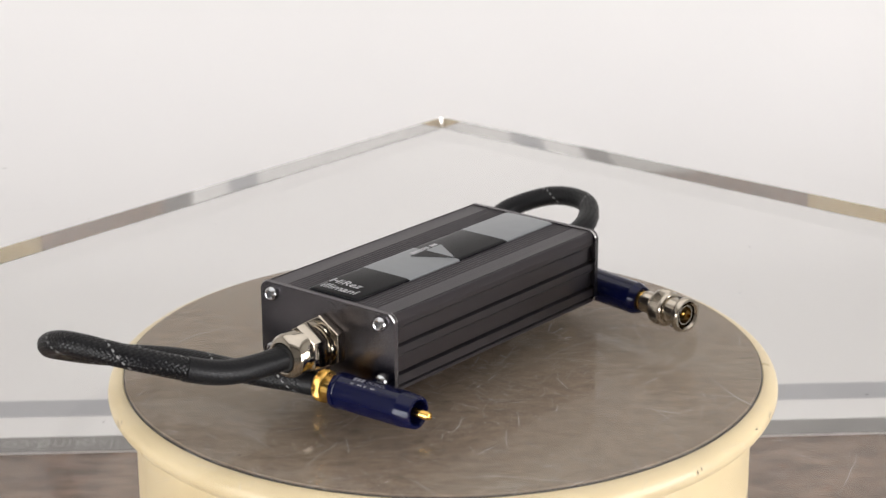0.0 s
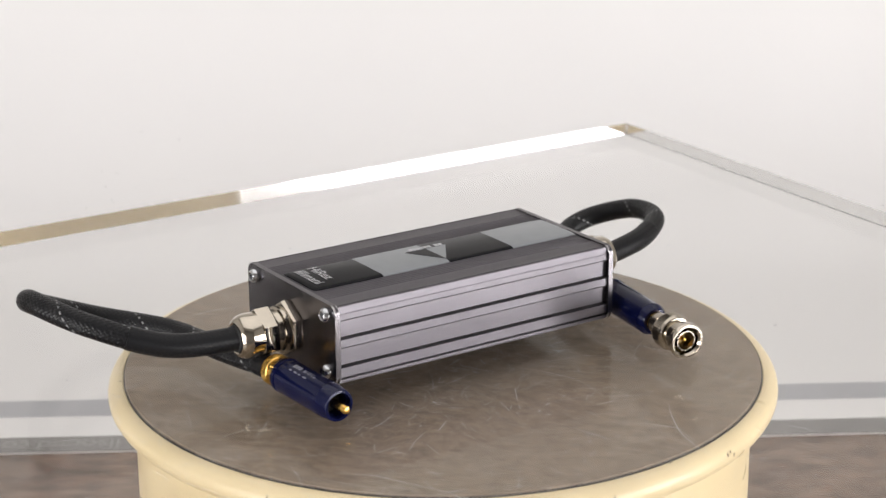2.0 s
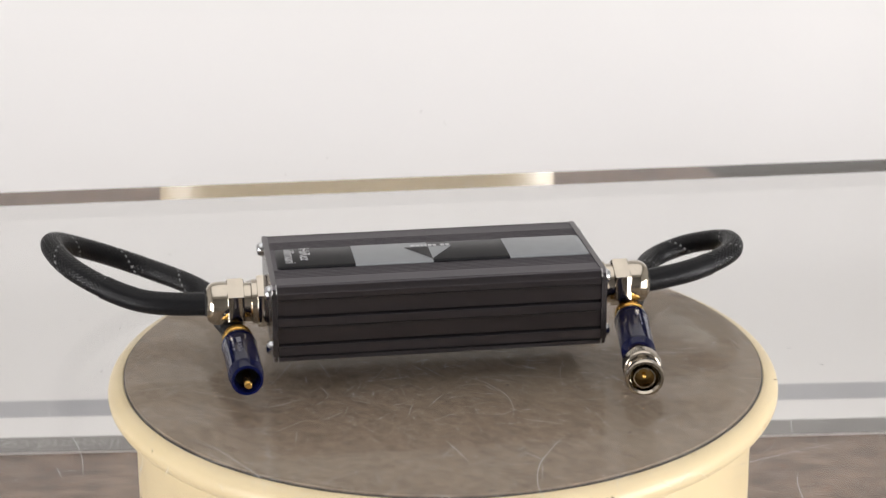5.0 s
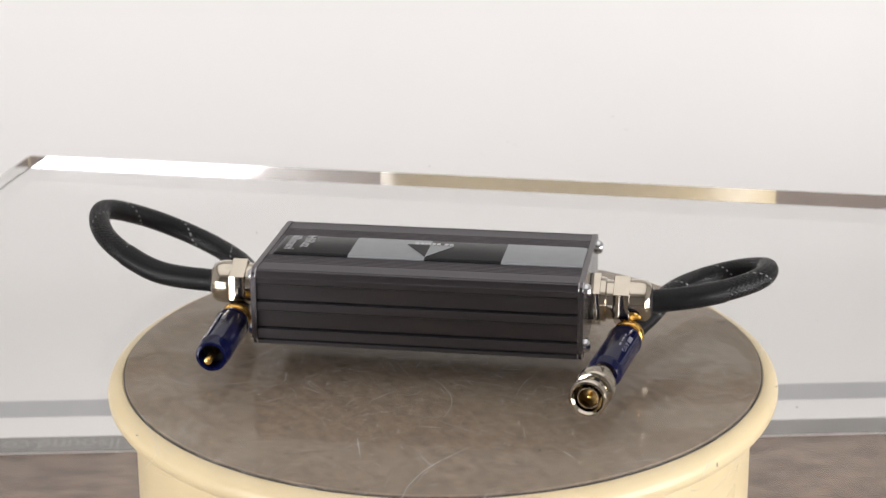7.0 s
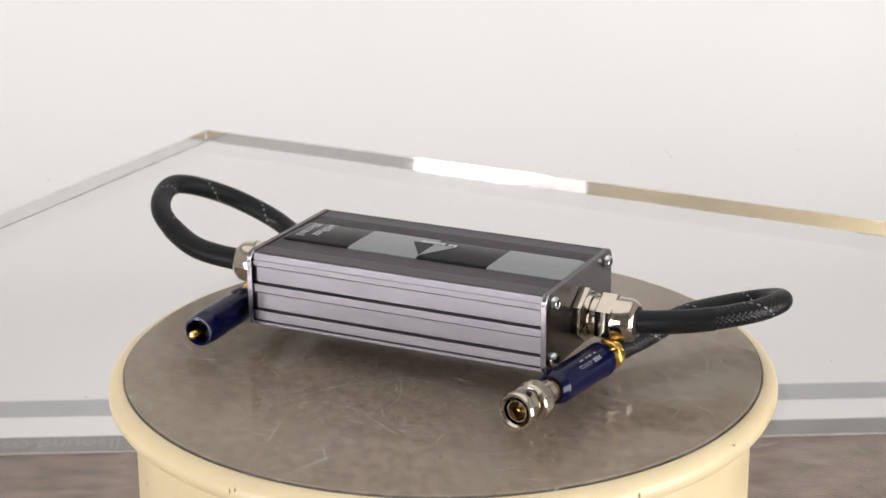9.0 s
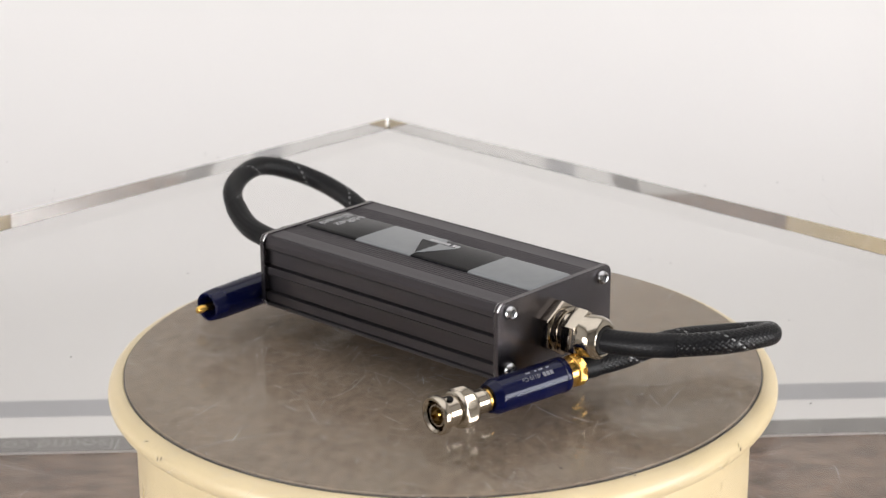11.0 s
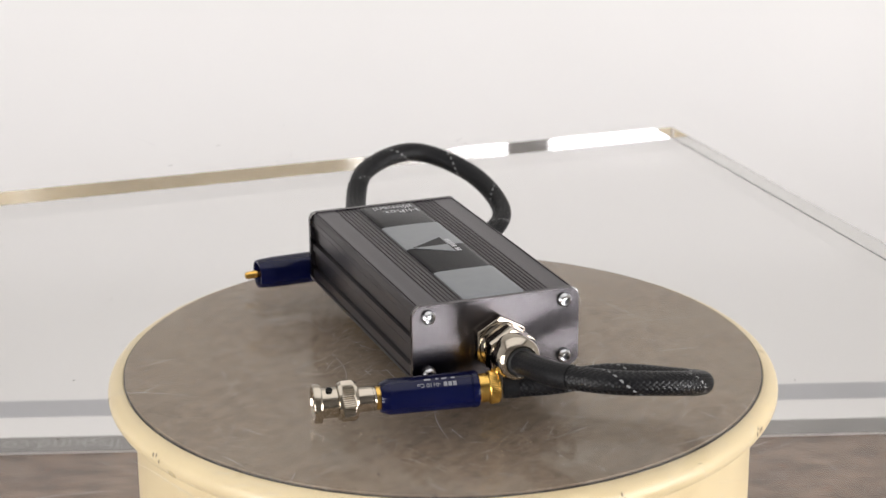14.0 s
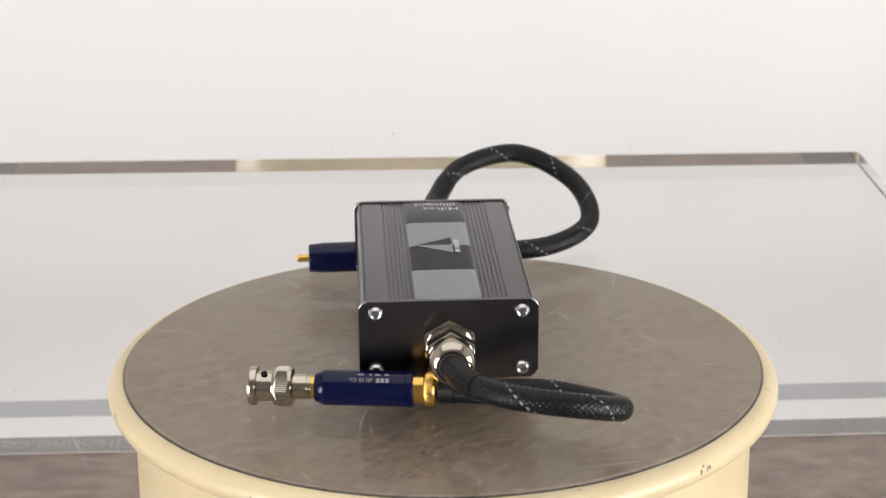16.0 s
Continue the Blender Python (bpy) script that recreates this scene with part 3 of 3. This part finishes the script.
def cable(parent, pts, shrink0, shrink1):
    path = spline(pts)
    core = part("braided_cable", tube(path, 0.0039, 28), M_CORE, parent, "black braided cable sleeve with pale flecks")
    both = [(w, n) for w in (1, -1) for n in range(14)]
    for name, chosen, mat in (("braid", [q for q in both if q != (1, 0)], M_STRAND), ("tracer_strand", [(1, 0)], M_TRACER)):
        me = bpy.data.meshes.new(name)
        v, f = braid(path, 0.0042, chosen, width=0.00075 if mat is M_STRAND else 0.00034)
        me.from_pydata(v, [], f)
        me.polygons.foreach_set("use_smooth", [True] * len(f))
        me.materials.append(mat)
        ob = new(name, me)
        ob.parent = core
        tagged(ob, "glossy black woven strands" if mat is M_STRAND else "pale tracer strand", kind="stuff" if mat is M_STRAND else "")
    run, out0, out1 = 0.0, [path[0]], []
    total = sum((b - a).length for a, b in zip(path, path[1:]))
    for a, b in zip(path, path[1:]):
        run += (b - a).length
        if run < shrink0:
            out0.append(b)
        if run > total - shrink1:
            out1.append(b)
    part("heat_shrink", tube(out0, 0.0046, 28), M_SHRINK, parent, "black heat-shrink tube")
    part("heat_shrink", tube(out1, 0.0046, 28), M_SHRINK, parent, "black heat-shrink tube")


def label_piece(x0, x1, r0=0.0, r1=0.0):
    """One printed field of the domed label."""
    w = 0.0122
    cols = [(-w, 0.0), (-w, 0.0003), (-w + 0.0006, 0.0006), (-w + 0.0020, 0.0008), (0, 0.0009), (w - 0.0020, 0.0008), (w - 0.0006, 0.0006), (w, 0.0003), (w, 0.0)]
    bm = bmesh.new()
    xs = [x0, x1]
    if r0:
        xs = [x0, x0 + 0.0006, x0 + 0.002, x1]
    if r1:
        xs = [x0, x1 - 0.002, x1 - 0.0006, x1]
    rows = []
    for x in xs:
        d = min(x - x0 if r0 else 1, x1 - x if r1 else 1)
        k = 1.0 if d > 0.0015 else (0.35 if d < 0.0003 else 0.75)
        s = 1.0 if d > 0.0015 else (0.93 if d < 0.0003 else 0.975)
        rows.append([bm.verts.new((x, y * s, z * k)) for y, z in cols])
    for a, b in zip(rows, rows[1:]):
        for i in range(len(cols)):
            j = (i + 1) % len(cols)
            bm.faces.new((a[i], a[j], b[j], b[i]))
    bm.faces.new(rows[0])
    bm.faces.new(rows[-1][::-1])
    return bm


def filter_box():
    d = tagged(new("filter_box"), "dark grey anodised aluminium box with two looped cables and plugs", "audio filter")
    part("body", extrusion(), M_BODY, d, "grooved dark grey aluminium extrusion", smooth=False)
    for sgn in (-1, 1):
        bm = prism(rounded(0.0663, 0.0307, 0.0028), 0.0, 0.0021, 0.00045)
        m = pose(sgn * 0.0622, 0, 0.01935) @ (pose(0, 0, 0, 90, 0, 90) if sgn > 0 else pose(0, 0, 0, 90, 0, -90))
        e = part("end_plate", bm, M_PLATE, d, "dark grey end plate with a paler bevelled edge", m, smooth=False)
        # bevel faces take a paler metal than the plate
        e.data.materials.append(M_PALE_BEVEL)
        for f in e.data.polygons:
            f.material_index = 1 if 0.2 < abs(f.normal.z) < 0.95 else 0
        for x in (-0.027, 0.027):
            for y in (-0.01105, 0.01105):
                part("screw", screw_mesh(), M_STEEL, e, "", pose(x, y, 0.0021))
        gland(d, pose(sgn * 0.0643, 0, 0.0178) @ (pose(0, 0, 0, 0, 90, 0) if sgn > 0 else pose(0, 0, 0, 0, -90, 0)))
    lab = [(-0.0606, -0.0303, M_BLACK), (-0.0303, 0.0, M_SILVER), (0.0, 0.0303, M_BLACK), (0.0303, 0.0619, M_SILVER)]
    first = new("label")
    first.parent = d
    for i, (x0, x1, mt) in enumerate(lab):
        part("label_field", label_piece(x0, x1, i == 0, i == 3), mt, first, "glossy black label field" if mt is M_BLACK else "glossy silver label field", pose(0, 0, 0.0343))
    zl = 0.0343 + 0.00093
    # the triangle: dark half on silver, silver half on dark
    for x1, mt, lb in ((-0.0095, M_BLACK, "black half triangle"), (0.0095, M_SILVER, "silver half triangle")):
        bm = bmesh.new()
        lo = [bm.verts.new(q) for q in ((0, -0.0098, zl), (x1, 0.0050, zl), (0, 0.0050, zl))]
        hi = [bm.verts.new(v.co + Vector((0, 0, 0.0001))) for v in lo]
        bm.faces.new(lo)
        bm.faces.new(hi)
        for i in range(3):
            bm.faces.new((lo[i], lo[(i + 1) % 3], hi[(i + 1) % 3], hi[i]))
        part("emblem", bm, mt, first, lb, smooth=False)
    lettering("HiRez", 0.0062, pose(-0.0492, 0.003, zl + 0.00005, 0, 0, -90), M_PRINT, first)
    lettering("illimani", 0.0062, pose(-0.0552, 0.001, zl + 0.00005, 0, 0, -90), M_PRINT, first)
    # illegible maker's mark along the triangle
    x = -0.0066
    for w in (0.0016, 0.0015, 0.0010, 0.0008, 0.0014, 0.0014, 0.0, 0.0015, 0.0015):
        if w:
            part("print_bar", box(x, x + w, 0.0059, 0.0078, zl - 0.00008, zl + 0.00002), M_PRINT, first)
        x += w + 0.0005 if w else 0.0012
    part("speck", lathe([(0.0, 0.0), (0.00032, 0.0), (0.00028, 0.00012), (0.0, 0.00014)], 10), M_CHIP, d, "tiny dark speck", pose(0.0098, -0.0310, 0.0268, 90, 0, 0))
    for sx in (-0.036, 0.036):
        for sy in (-0.010, 0.010):
            part("rubber_foot", lathe([(0, -0.0008), (0.0042, -0.0008), (0.0046, -0.0002), (0.0046, 0.0043), (0, 0.0043)], 24), M_RUBBER, d, "small black rubber foot", pose(sx, sy, 0))
    cable(d, LOOP_A, 0.050, 0.008)
    cable(d, LOOP_B, 0.038, 0.006)
    rca_plug(d, along(RCA_REAR, RCA_TIP))
    bnc_plug(d, along(BNC_REAR, BNC_TIP))
    return d


BOX = filter_box()


# ---------------------------------------------------------------- what moves
def motions():
    inner = pose(-0.0025, -0.0047, 0, 0, 0, 53.1)
    walk(DRUM, [(t, pose(0, 0, 0, 0, 0, a)) for t, a in TURN])
    walk(SLAB, [(t, pose(0, 0, SLAB_TOP - SLAB_LOW, 0, 0, a)) for t, a in TURN])
    walk(BOX, [(t, pose(0, 0, SLAB_TOP, 0, 0, a) @ inner) for t, a in TURN])


motions()
